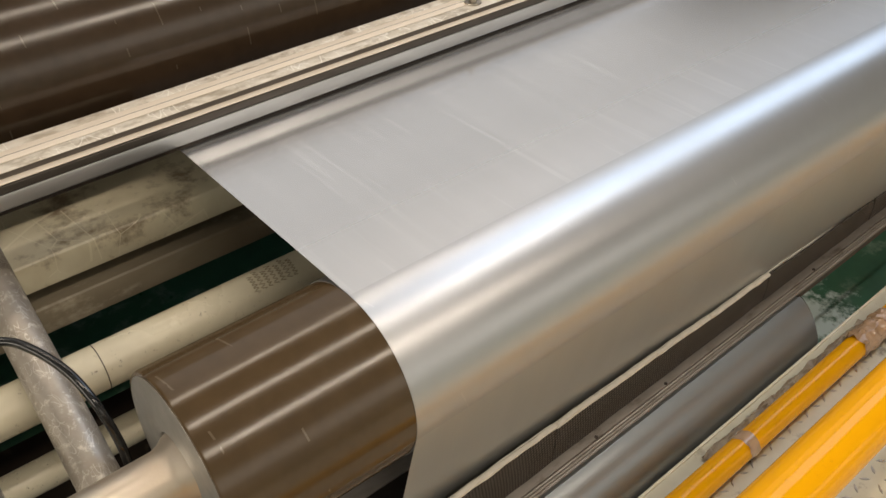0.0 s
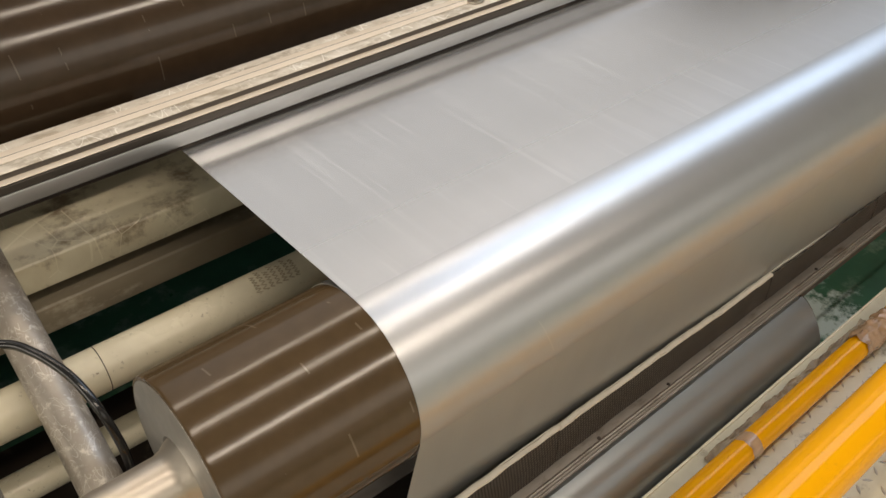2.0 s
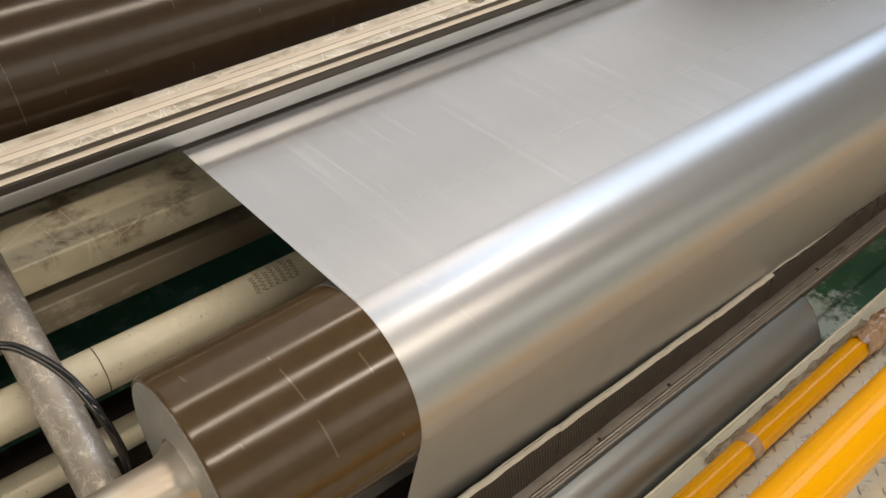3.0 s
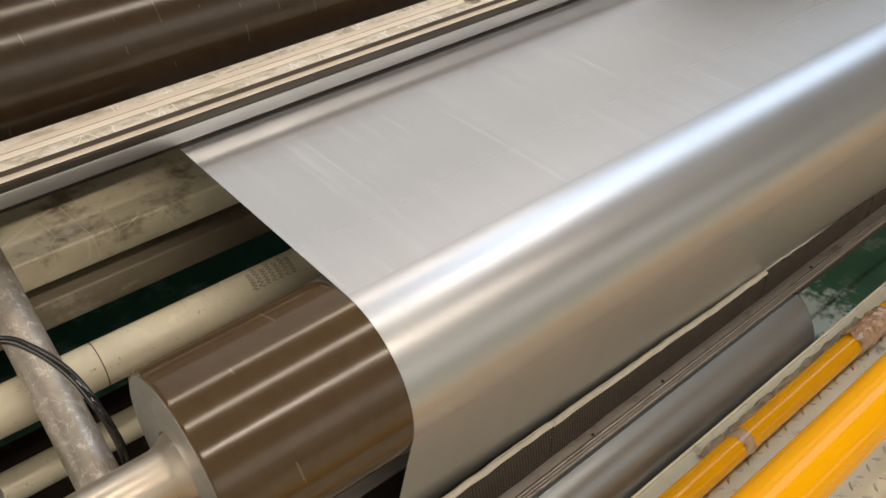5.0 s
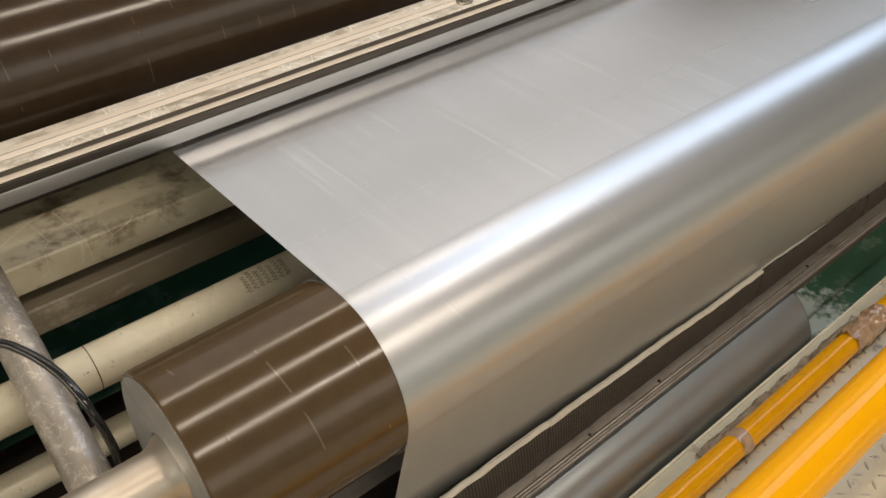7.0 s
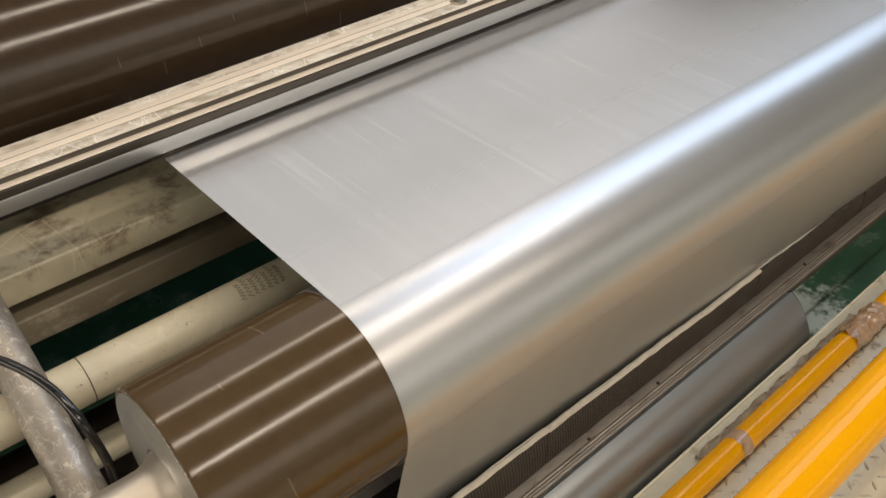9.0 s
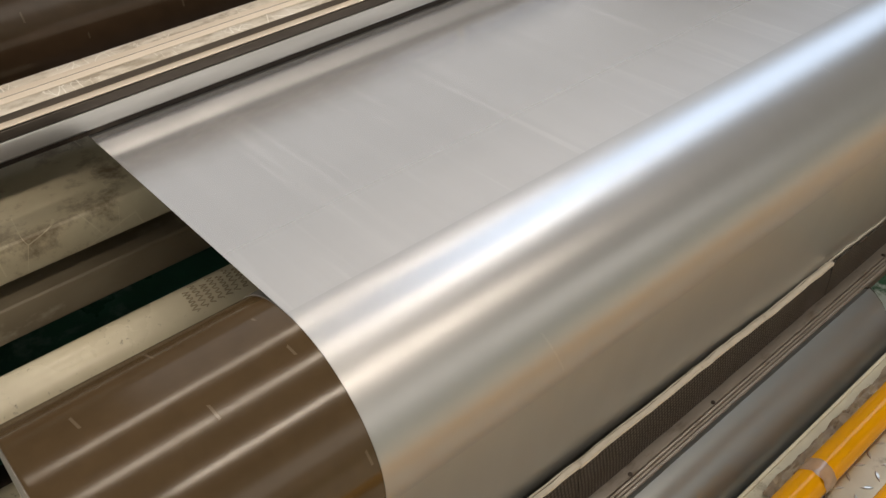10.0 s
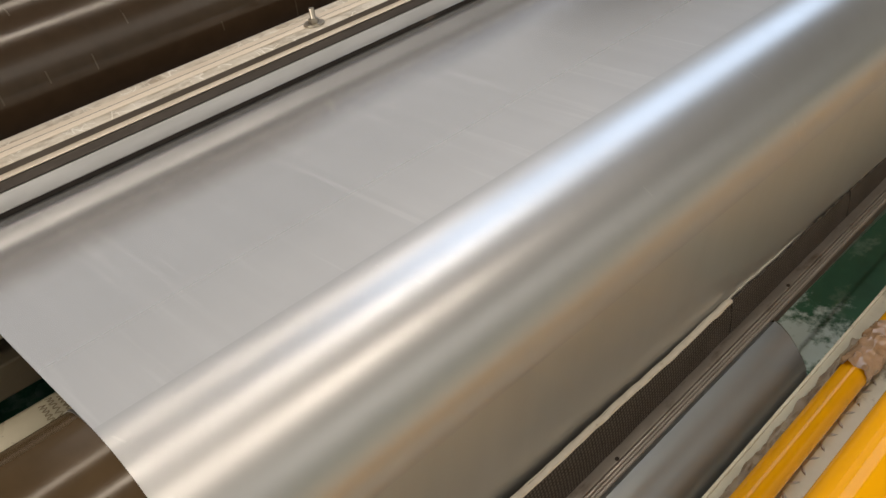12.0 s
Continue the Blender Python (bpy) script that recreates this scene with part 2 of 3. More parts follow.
spill(GREEN, (1.68, 0.655, 0.31), 0.17, (0.55, 0.66, 0.67))
LUG = material("worn_bare_lug", (0.55, 0.53, 0.49), 0.34, 0.8, spread=0.3, grain=120, patch=30)
YELLOW = material("yellow_gloss_paint", (0.90, 0.41, 0.003), 0.08, 0.0, spread=0.08, grain=8, patch=3, rough_spread=0.05, coat=0.0, dirt=(0.50, 0.24, 0.02), dirt_at=0.70, dirt_scale=16)
YELLOW.node_tree.nodes["Principled BSDF"].inputs["Specular IOR Level"].default_value = 0.22
TAPE = material("brown_packing_tape", (0.55, 0.37, 0.24), 0.22, 0.0, other=(0.34, 0.20, 0.10), grain=40, patch=18, coat=0.3)
FILM_WRAP = material("dirty_plastic_wrap", (0.36, 0.29, 0.20), 0.45, 0.0, other=(0.18, 0.13, 0.085), grain=40, patch=22)
FABRIC = material("black_woven_strip", (0.030, 0.025, 0.023), 0.75, 0.0, spread=0.4, grain=90, patch=12)


def weave(m, size):
    """Rows of small raised lighter knots."""
    nt = m.node_tree
    bs = nt.nodes["Principled BSDF"]
    tc = nt.nodes.new("ShaderNodeTexCoord")
    mp = nt.nodes.new("ShaderNodeMapping")
    mp.inputs["Rotation"].default_value = (0, radians(8), 0)
    mp.inputs["Scale"].default_value = (1, 0.001, 1)
    nt.links.new(tc.outputs["Object"], mp.inputs["Vector"])
    vo = nt.nodes.new("ShaderNodeTexVoronoi")
    vo.inputs["Scale"].default_value, vo.inputs["Randomness"].default_value = 1 / size, 0.15
    nt.links.new(mp.outputs[0], vo.inputs["Vector"])
    knot = maths(nt, "LESS_THAN", vo.outputs["Distance"], 0.34)
    mix = nt.nodes.new("ShaderNodeMix")
    mix.data_type = "RGBA"
    nt.links.new(bs.inputs["Base Color"].links[0].from_socket, mix.inputs["A"])
    mix.inputs["B"].default_value = (0.12, 0.105, 0.092, 1)
    nt.links.new(maths(nt, "MULTIPLY", knot, 0.8), mix.inputs["Factor"])
    nt.links.new(mix.outputs["Result"], bs.inputs["Base Color"])
    bn = nt.nodes.new("ShaderNodeBump")
    bn.inputs["Strength"].default_value, bn.inputs["Distance"].default_value = 0.7, 0.001
    nt.links.new(knot, bn.inputs["Height"])
    nt.links.new(bn.outputs[0], bs.inputs["Normal"])


weave(FABRIC, 0.0062)
PAPER = material("white_torn_edge", (0.74, 0.70, 0.63), 0.7, 0.0, spread=0.15, grain=80, patch=20, dirt=(0.4, 0.35, 0.28), dirt_at=0.66, dirt_scale=30)
COVER = material("blue_grey_steel_cover", (0.34, 0.36, 0.375), 0.37, 0.88, other=(0.25, 0.275, 0.295), grain=12, patch=4, stretch=(0.4, 1, 1))
RAIL_DARK = material("dark_rail_body", (0.13, 0.11, 0.095), 0.5, 0.4, spread=0.4, grain=40, patch=8, stretch=(0.3, 1, 1))
CABLE = material("black_rubber_cable", (0.016, 0.016, 0.017), 0.17, 0.0, spread=0.3, grain=50, patch=20)
ZINC = material("zinc_bolt", (0.55, 0.50, 0.43), 0.35, 1.0, spread=0.3, grain=160, patch=50)
RUST = material("red_brown_block", (0.10, 0.045, 0.035), 0.6, 0.0, spread=0.4, grain=50, patch=12)
WALL = material("hall_wall_paint", (0.74, 0.73, 0.69), 0.8, 0.0, spread=0.12, grain=3, patch=0.6)
ROOF = material("hall_roof_sheet", (0.24, 0.23, 0.22), 0.6, 0.0, spread=0.15, grain=3, patch=0.5)
LAMP_GLASS = material("lamp_housing_white", (0.8, 0.8, 0.78), 0.5, 0.0, spread=0.05)


# ---- building helpers ----
def link_mesh(name, bm, mat, parent=None, label="", smooth=True, sharp=28):
    bmesh.ops.recalc_face_normals(bm, faces=bm.faces)
    me = bpy.data.meshes.new(name)
    bm.to_mesh(me)
    bm.free()
    me.materials.append(mat)
    if smooth:
        me.polygons.foreach_set("use_smooth", [True] * len(me.polygons))
        me.set_sharp_from_angle(angle=radians(sharp))
    ob = new(name, me)
    if parent:
        ob.parent = parent
    if label:
        tagged(ob, label)
    return ob


def part(name, bm, mat, parent, label=""):
    return link_mesh(name, bm, mat, parent, label)


def thing(name, label, category, place=(0, 0, 0), kind="", group=""):
    ob = new(name)
    ob.location = place
    ob.empty_display_size = 0.05
    return tagged(ob, label, category, group, kind)


def box_bm(x0, x1, y0, y1, z0, z1, bevel=0.0):
    bm = bmesh.new()
    bmesh.ops.create_cube(bm, size=1, matrix=Matrix.Translation(((x0 + x1) / 2, (y0 + y1) / 2, (z0 + z1) / 2)) @ Matrix.Diagonal((x1 - x0, y1 - y0, z1 - z0, 1)))
    if bevel:
        bmesh.ops.bevel(bm, geom=bm.edges[:], offset=bevel, segments=3, affect="EDGES", profile=0.5)
    return bm


def prism_bm(profile, x0, x1, steps=1, wave=None):
    """A closed (y, z) outline drawn out along x."""
    bm = bmesh.new()
    rings = []
    for i in range(steps + 1):
        x = x0 + (x1 - x0) * i / steps
        rings.append([bm.verts.new((x, y, z + (wave(x, j) if wave else 0))) for j, (y, z) in enumerate(profile)])
    n = len(profile)
    for a, b in zip(rings, rings[1:]):
        for j in range(n):
            bm.faces.new((a[j], a[(j + 1) % n], b[(j + 1) % n], b[j]))
    bm.faces.new(rings[0])
    bm.faces.new(rings[-1][::-1])
    return bm


def lathe_bm(outline, seg=96):
    """(x, radius) outline turned about the x axis; radius 0 closes it."""
    bm = bmesh.new()
    rings = []
    for x, r in outline:
        if r == 0:
            rings.append([bm.verts.new((x, 0, 0))])
        else:
            rings.append([bm.verts.new((x, r * math.cos(2 * math.pi * k / seg), r * math.sin(2 * math.pi * k / seg))) for k in range(seg)])
    for a, b in zip(rings, rings[1:]):
        for k in range(seg):
            k2 = (k + 1) % seg
            if len(a) == 1:
                bm.faces.new((a[0], b[k], b[k2]))
            elif len(b) == 1:
                bm.faces.new((a[k], b[0], a[k2]))
            else:
                bm.faces.new((a[k], b[k], b[k2], a[k2]))
    return bm


def sweep_bm(points, r, seg=20, close=True, wobble=0.0):
    """A round bar along a path of points."""
    bm = bmesh.new()
    pts = [Vector(p) for p in points]
    rings = []
    side = Vector((0.3, 0.2, 1)).normalized()
    for i, p in enumerate(pts):
        d = (pts[min(i + 1, len(pts) - 1)] - pts[max(i - 1, 0)]).normalized()
        a = d.cross(side).normalized()
        b = d.cross(a)
        ring = []
        for k in range(seg):
            w = 2 * math.pi * k / seg
            rr = r * (1 + (wobble * noise.noise(Vector((i * 0.9, k * 0.7, r * 90))) if wobble else 0))
            ring.append(bm.verts.new(p + a * rr * math.cos(w) + b * rr * math.sin(w)))
        rings.append(ring)
    for u, v in zip(rings, rings[1:]):
        for k in range(seg):
            bm.faces.new((u[k], u[(k + 1) % seg], v[(k + 1) % seg], v[k]))
    if close:
        bm.faces.new(rings[0])
        bm.faces.new(rings[-1][::-1])
    return bm


def smooth_path(points, n=8):
    """Catmull-Rom through the points."""
    p = [Vector(q) for q in points]
    p = [2 * p[0] - p[1]] + p + [2 * p[-1] - p[-2]]
    out = []
    for i in range(1, len(p) - 2):
        for k in range(n):
            t = k / n
            out.append(0.5 * ((2 * p[i]) + (p[i + 1] - p[i - 1]) * t + (2 * p[i - 1] - 5 * p[i] + 4 * p[i + 1] - p[i + 2]) * t * t + (3 * p[i] - p[i - 1] - 3 * p[i + 1] + p[i + 2]) * t ** 3))
    return out + [p[-2]]


# ---- the hall ----
FLOOR_Z = 0.31
tagged(link_mesh("floor", box_bm(-9, 18, -9, 14, FLOOR_Z - 0.2, FLOOR_Z), GREEN, smooth=False), "green painted concrete floor with pale worn stains", "floor", kind="structure")
tagged(link_mesh("ceiling", box_bm(-9, 18, -9, 14, CEIL, CEIL + 0.2), ROOF, smooth=False), "grey sheet roof of the hall", "ceiling", kind="structure")
for nm, b in (("wall_north", (-9, 18, 14, 14.2, FLOOR_Z - 0.2, CEIL + 0.2)), ("wall_south", (-9, 18, -9.2, -9, FLOOR_Z - 0.2, CEIL + 0.2)),
              ("wall_east", (18, 18.2, -9.2, 14.2, FLOOR_Z - 0.2, CEIL + 0.2)), ("wall_west", (-9.2, -9, -9.2, 14.2, FLOOR_Z - 0.2, CEIL + 0.2))):
    tagged(link_mesh(nm, box_bm(*b), WALL, smooth=False), "plain pale painted wall of the hall", "wall", kind="structure")
for y_row in LAMP_ROWS:
    t = thing("ceiling_light", "long white warm-glowing tube light under the roof", "light", (1.6, y_row, CEIL - 0.3), group="hall lights")
    part("housing", box_bm(-3.75, 3.75, -0.2, 0.2, 0.0, 0.12, 0.01), LAMP_GLASS, t)
    for sx in (-3, 3):
        part("hanger", box_bm(sx - 0.02, sx + 0.02, -0.02, 0.02, 0.12, 0.3), LAMP_GLASS, t)

# Bars added round the two fill lights; no window is known there.
t = thing("wall_window", "pale bars added round a fill light on the wall", "window", (3.0, -8.95, 3.4), kind="structure")
part("window_frame", box_bm(-8.2, 8.2, -0.04, 0.04, -1.32, -1.22), LAMP_GLASS, t)
part("window_frame", box_bm(-8.2, 8.2, -0.04, 0.04, 1.22, 1.32), LAMP_GLASS, t)
t = thing("wall_window", "pale bars added round a fill light on the wall", "window", (-8.95, 1.0, 3.6), kind="structure")
part("window_frame", box_bm(-0.04, 0.04, -6.2, 6.2, -1.32, -1.22), LAMP_GLASS, t)
part("window_frame", box_bm(-0.04, 0.04, -6.2, 6.2, 1.22, 1.32), LAMP_GLASS, t)

# ---- machine: side frames ----
AXIS_Y, AXIS_Z, RAD = 0.736, 0.870, 0.130
X_END, X_EDGE, X_FAR = 0.207, 0.4645, 4.2


def side_frame(x):
    t = thing("machine_side_frame", "cream painted steel side frame of the coating machine", "machine frame", (x, 0, 0), group="side frames")
    outline = [(0.62, FLOOR_Z), (1.95, FLOOR_Z), (1.95, 0.80), (1.56, 0.80), (1.56, 1.041), (1.42, 1.041), (1.42, 0.80), (1.275, 0.80), (1.275, 1.0033), (1.186, 1.0033),
               (1.186, 0.80), (0.81, 0.80), (0.81, 0.833), (0.67, 0.833), (0.67, 0.80), (0.62, 0.80)]
    part("plate", prism_bm(outline, -0.04, 0.04), CREAM, t)
    part("foot", box_bm(-0.09, 0.09, 0.60, 1.97, FLOOR_Z, FLOOR_Z + 0.03, 0.004), CREAM, t)


# Panel added to keep light from behind off the floor.
tagged(link_mesh("rear_panel", box_bm(-0.90, X_FAR + 0.26, 1.90, 1.93, FLOOR_Z, 0.98, 0.003), DARK), "dark panel added behind the machine to block light", "panel")
# Plate added to hold overhead light off the floor below.
tagged(link_mesh("deck_plate", box_bm(-0.90, X_FAR + 0.26, 1.70, 1.93, 0.982, 0.990, 0.002), CREAM), "cream plate added behind the back roller to shade the floor", "panel")
side_frame(-0.94)
side_frame(X_FAR + 0.30)


# ---- rollers ----
def roller(name, label, y, z, r, x0, x1, mat, journal, left, right):
    """The thing stands at the middle of its axis, so that it spins in place."""
    t = thing(name, label, "roller", (0, y, z))
    part("cover", lathe_bm([(x0 + 0.0005, r - 0.006), (x0 + 0.001, r - 0.0015), (x0 + 0.004, r), (x1 - 0.004, r), (x1 - 0.001, r - 0.0015)], 128), mat, t)
    part("end_face", lathe_bm([(x0 + 0.004, 0), (x0 + 0.004, journal + 0.012), (x0, journal + 0.014), (x0, r - 0.006), (x0 + 0.006, r - 0.0055)], 96), FACE, t, "machined grey metal end disc")
    part("end_face", lathe_bm([(x1, 0), (x1, r - 0.006), (x1 - 0.006, r - 0.0055)], 64), FACE, t, "machined grey metal end disc")
    part("journal", lathe_bm([(left, 0), (left, journal - 0.004), (x0 - 0.16, journal - 0.004), (x0 - 0.155, journal - 0.001), (x0 - 0.022, journal), (x0 - 0.012, journal + 0.003), (x0 - 0.004, journal + 0.009), (x0 + 0.005, journal + 0.012)], 64), STEEL, t, "turned steel shaft end with brown heat tint")
    part("journal", lathe_bm([(x1 - 0.003, journal), (right, journal), (right, 0)], 48), STEEL, t, "turned steel shaft end")
    return t


front_roller = roller("front_roller", "glossy brown rubber-covered roller with fine ring scratches, turning", AXIS_Y, AXIS_Z, RAD, X_END, X_FAR, BROWN, 0.036, -0.98, X_FAR + 0.30)
part("wrapped_web", lathe_bm([(X_EDGE, RAD + 0.0003), (X_EDGE, RAD + 0.0012), (X_FAR - 0.25, RAD + 0.0012), (X_FAR - 0.25, RAD + 0.0003)], 160), WRAP, front_roller, "silver satin web lying on the roller")
BACK_Y, BACK_Z, BACK_R = 1.492, 1.078, 0.160
back_roller = roller("back_roller", "dark brown rubber-covered roller with score marks, turning behind the beam", BACK_Y, BACK_Z, BACK_R, -0.20, X_FAR, BROWN_BACK, 0.036, -0.98, X_FAR + 0.30)

# ---- the web ----
LEAVE = radians(102.5)


def web_sheet():
    t = thing("silver_web", "taut silver-grey satin foil web running over the roller", "metal foil", (0, 0, 0))
    r = RAD + 0.0012
    top = AXIS_Z + r
    x0, x1 = X_EDGE, X_FAR - 0.25
    part("flat_run", prism_bm([(AXIS_Y + 0.001, top), (1.3295, top), (1.3295, top - 0.0006), (AXIS_Y + 0.001, top - 0.0006)], x0, x1), WEB, t)
    # hanging run, leaving the roller past its front
    ya, za = AXIS_Y - r * math.sin(LEAVE), AXIS_Z + r * math.cos(LEAVE)
    dy, dz = -math.cos(LEAVE), -math.sin(LEAVE)
    length = 0.62
    outline = [(ya, za), (ya + dy * length, za + dz * length), (ya + dy * length + 0.0006, za + dz * length), (ya + 0.0006, za)]
    part("hanging_run", prism_bm(outline, x0, x1), WEB_SOFT, t)
    ya, za, yb, zb = 1.330, top, 1.330 + 0.049 * math.cos(radians(50.7)), top - 0.049 * math.sin(radians(50.7))
    part("rear_run", prism_bm([(ya, za), (yb, zb), (yb, zb - 0.0006), (ya, za - 0.0006)], x0, x1), WEB, t)
    return t


web_sheet()


# ---- cross beam over the web ----
def cross_beam():
    t = thing("aluminium_cross_beam", "scuffed extruded aluminium cross beam with slots, above the web", "beam")
    x0, x1 = -0.90, X_FAR + 0.26
    part("front_moulding", prism_bm([(1.1895, 1.0105), (1.1855, 1.0112), (1.1842, 1.0130), (1.1840, 1.0335), (1.1846, 1.0352), (1.1862, 1.0356), (1.2000, 1.0356), (1.2000, 1.0105)], x0, x1), ALU, t, "polished front moulding")
    part("groove", prism_bm([(1.1864, 1.0357), (1.1864, 1.0372), (1.2000, 1.0372), (1.2000, 1.0357)], x0, x1), GROOVE, t, "dark groove between the mouldings")
    part("second_moulding", prism_bm([(1.1850, 1.0373), (1.1846, 1.0382), (1.1846, 1.0478), (1.1852, 1.0486), (1.2000, 1.0486), (1.2000, 1.0373)], x0, x1), RISER, t, "upper moulding coloured for the dark it mirrors")
    part("groove", prism_bm([(1.1868, 1.0487), (1.1868, 1.0505), (1.2000, 1.0505), (1.2000, 1.0487)], x0, x1), GROOVE, t, "dark groove under the ledge")
    part("ledge", prism_bm([(1.1846, 1.0507), (1.1840, 1.0512), (1.1840, 1.0520), (1.1846, 1.0525), (1.1970, 1.0527), (1.1970, 1.0507)], x0, x1), ALU_WARM, t, "bare warm-toned ledge")
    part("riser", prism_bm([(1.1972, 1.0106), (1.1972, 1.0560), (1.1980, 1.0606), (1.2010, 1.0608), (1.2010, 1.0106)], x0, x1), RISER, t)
    for k, (ya, yb, z) in enumerate(((1.1968, 1.2218, 1.0619), (1.2234, 1.2546, 1.0622), (1.2562, 1.2768, 1.0617))):
        part("top_land", prism_bm([(ya, 1.0609), (ya, z - 0.0008), (ya + 0.0003, z - 0.0002), (ya + 0.0008, z), (yb - 0.0003, z), (yb, z - 0.0003), (yb, 1.0609)], x0, x1), (ALU_SCUFF, ALU_WARM, ALU_SCUFF)[k], t, "scuffed flat land between slots")
    part("slot_line", prism_bm([(1.2385, 1.0621), (1.2385, 1.0625), (1.2392, 1.0625), (1.2392, 1.0621)], x0, x1), GROOVE, t, "thin dark scribed line")
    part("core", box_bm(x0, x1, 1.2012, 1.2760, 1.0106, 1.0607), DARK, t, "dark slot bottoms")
    # Filler strip: shade of the gap over the web, put in as dark colour.
    part("lower_lip", prism_bm([(1.1885, 1.0036), (1.2740, 1.0036), (1.2740, 1.0103), (1.1885, 1.0103)], x0, x1), DARK, t, "dark strip standing for the shaded gap under the beam")


cross_beam()


def clamp_bolt(x, y, z):
    t = thing("clamp_bolt", "zinc-plated bolt with a broad washer on the beam", "bolt", (x, y, z))
    bm = bmesh.new()
    bmesh.ops.create_cone(bm, cap_ends=True, segments=32, radius1=0.0165, radius2=0.016, depth=0.003, matrix=Matrix.Translation((0, 0, 0.0015)))
    bmesh.ops.bevel(bm, geom=bm.edges[:], offset=0.0005, segments=2, affect="EDGES")
    part("washer", bm, ZINC, t)
    bm = bmesh.new()
    bmesh.ops.create_cone(bm, cap_ends=True, segments=6, radius1=0.0085, radius2=0.0085, depth=0.007, matrix=Matrix.Translation((0, 0, 0.0065)))
    bmesh.ops.bevel(bm, geom=bm.edges[:], offset=0.0006, segments=2, affect="EDGES")
    part("nut", bm, ZINC, t)
    bm = bmesh.new()
    for k in range(8):
        bmesh.ops.create_cone(bm, cap_ends=True, segments=20, radius1=0.0046, radius2=0.0040, depth=0.002, matrix=Matrix.Translation((0, 0, 0.011 + 0.002 * k)))
    part("stud", bm, ZINC, t)


clamp_bolt(1.10, 1.2225, 1.0624)


# ---- beams and pipes below ----
def cream_beam(y0, y1, z0, z1, label, mat):
    t = thing("cream_box_beam", label, "beam", group="cream beams")
    part("tube", box_bm(-0.90, X_FAR + 0.26, y0, y1, z0, z1, 0.007), mat, t)
    part("end_plate", box_bm(-0.904, -0.9, y0 - 0.02, y1 + 0.02, z0 - 0.02, z1 + 0.02), mat, t)


cream_beam(1.2645, 1.62, 0.800, 0.857, "cream painted steel box beam with brown oily stains", CREAM)
cream_beam(1.2850, 1.55, 0.694, 0.751, "painted steel box beam with its shade put into a darker colour, dusty on top", CREAM_SHADED)


def pipe_x(name, label, y, z, r, x0, x1, mat, seams=()):
    t = thing(name, label, "pipe", group="cream pipes")
    tube = part("tube", sweep_bm([(x0 + (x1 - x0) * i / 6, y, z) for i in range(7)], r, 48), mat, t)
    for s in seams:
        part("seam", sweep_bm([(s, y, z), (s + 0.0015, y, z)], r + 0.0004, 48), DARK, tube, "thin dark seam line")
    return t


pipe_x("cream_pipe", "cream painted round pipe, speckled and scuffed, under the web", 1.068, 0.775, 0.036, -0.90, X_FAR + 0.26, CREAM_PIPE, (0.225,))
pipe_x("cream_pipe", "thin cream painted round pipe deep in the machine", 1.070, 0.625, 0.026, -0.90, X_FAR + 0.26, CREAM_PIPE)
wavy = bpy.data.objects["cream_pipe"].children[0]
# Wavy reflection on the pipe, drawn as thin tan curves.
for k in range(7):
    pts = []
    for i in range(25):
        x = 0.485 + 0.012 * k + 0.0045 * math.sin(1.5 * i + 0.4 * k) + 0.003 * noise.noise(Vector((i * 0.6, k, 0)))
        a = radians(38 + 0.1 * k + 2.2 * i * (1 + 0.25 * (k % 2)))
        pts.append((x, 1.068 - 0.0361 * math.cos(a), 0.775 + 0.0361 * math.sin(a)))
    part("smear", sweep_bm(pts, 0.0008, 6), REFLECT_TAN, wavy, "wavy tan line painted for a reflection")
t = thing("grey_fitting", "dull grey rounded pipe fitting", "fitting", (0.012, 0.90, 0.80))
part("cap", sweep_bm([(0, 0, 0.0), (0, 0, 0.05), (0, 0, 0.058), (0, 0, 0.062)], 0.022, 28), SCUFFED, t)
part("stem", sweep_bm([(0, 0, -0.37), (0, 0, 0.0)], 0.012, 20), SCUFFED, t)
# Dark plate added below the pipes, in place of the void's shade.
t = thing("machine_tray", "dark plate added under the rollers to fill the shaded void", "tray")
part("pan", box_bm(-0.90, X_FAR + 0.26, 0.74, 1.36, 0.40, 0.43, 0.004), DARK, t)
for xs in (-0.84, 2.0, X_FAR + 0.2):
    part("leg", box_bm(xs - 0.03, xs + 0.03, 0.95, 1.05, FLOOR_Z, 0.40), DARK, t)

for k, (x, y, z) in enumerate(((0.33, 1.17, FLOOR_Z), (0.19, 1.00, 0.43), (0.235, 0.985, 0.43), (0.06, 1.02, 0.43), (0.10, 0.99, 0.43), (0.255, 1.01, 0.43))):
    c = thing("plastic_chip", "small pale chip of plastic lying in the machine", "debris", (x, y, z), group="chips")
    bm = bmesh.new()
    low = [bm.verts.new((0.009 * math.cos(1.3 * i + k) * (1 + 0.5 * (i % 2)), 0.006 * math.sin(1.3 * i + k), 0.0)) for i in range(5)]
    high = [bm.verts.new((v.co.x * 0.8, v.co.y * 0.8 + 0.001, 0.003 + 0.002 * (i % 3))) for i, v in enumerate(low)]
    for i in range(5):
        bm.faces.new((low[i], low[(i + 1) % 5], high[(i + 1) % 5], high[i]))
    bm.faces.new(high)
    bm.faces.new(low[::-1])
    part("flake", bm, PAPER, c)
t = thing("drip_plate", "dull grey aluminium drip plate under the front roller", "plate")
part("sheet", box_bm(-0.90, X_FAR + 0.26, 0.725, 0.86, 0.612, 0.616, 0.001), ALU_CLEAN, t)
part("turned_up_edge", box_bm(-0.90, X_FAR + 0.26, 0.8602, 0.864, 0.612, 0.640, 0.001), ALU_CLEAN, t)

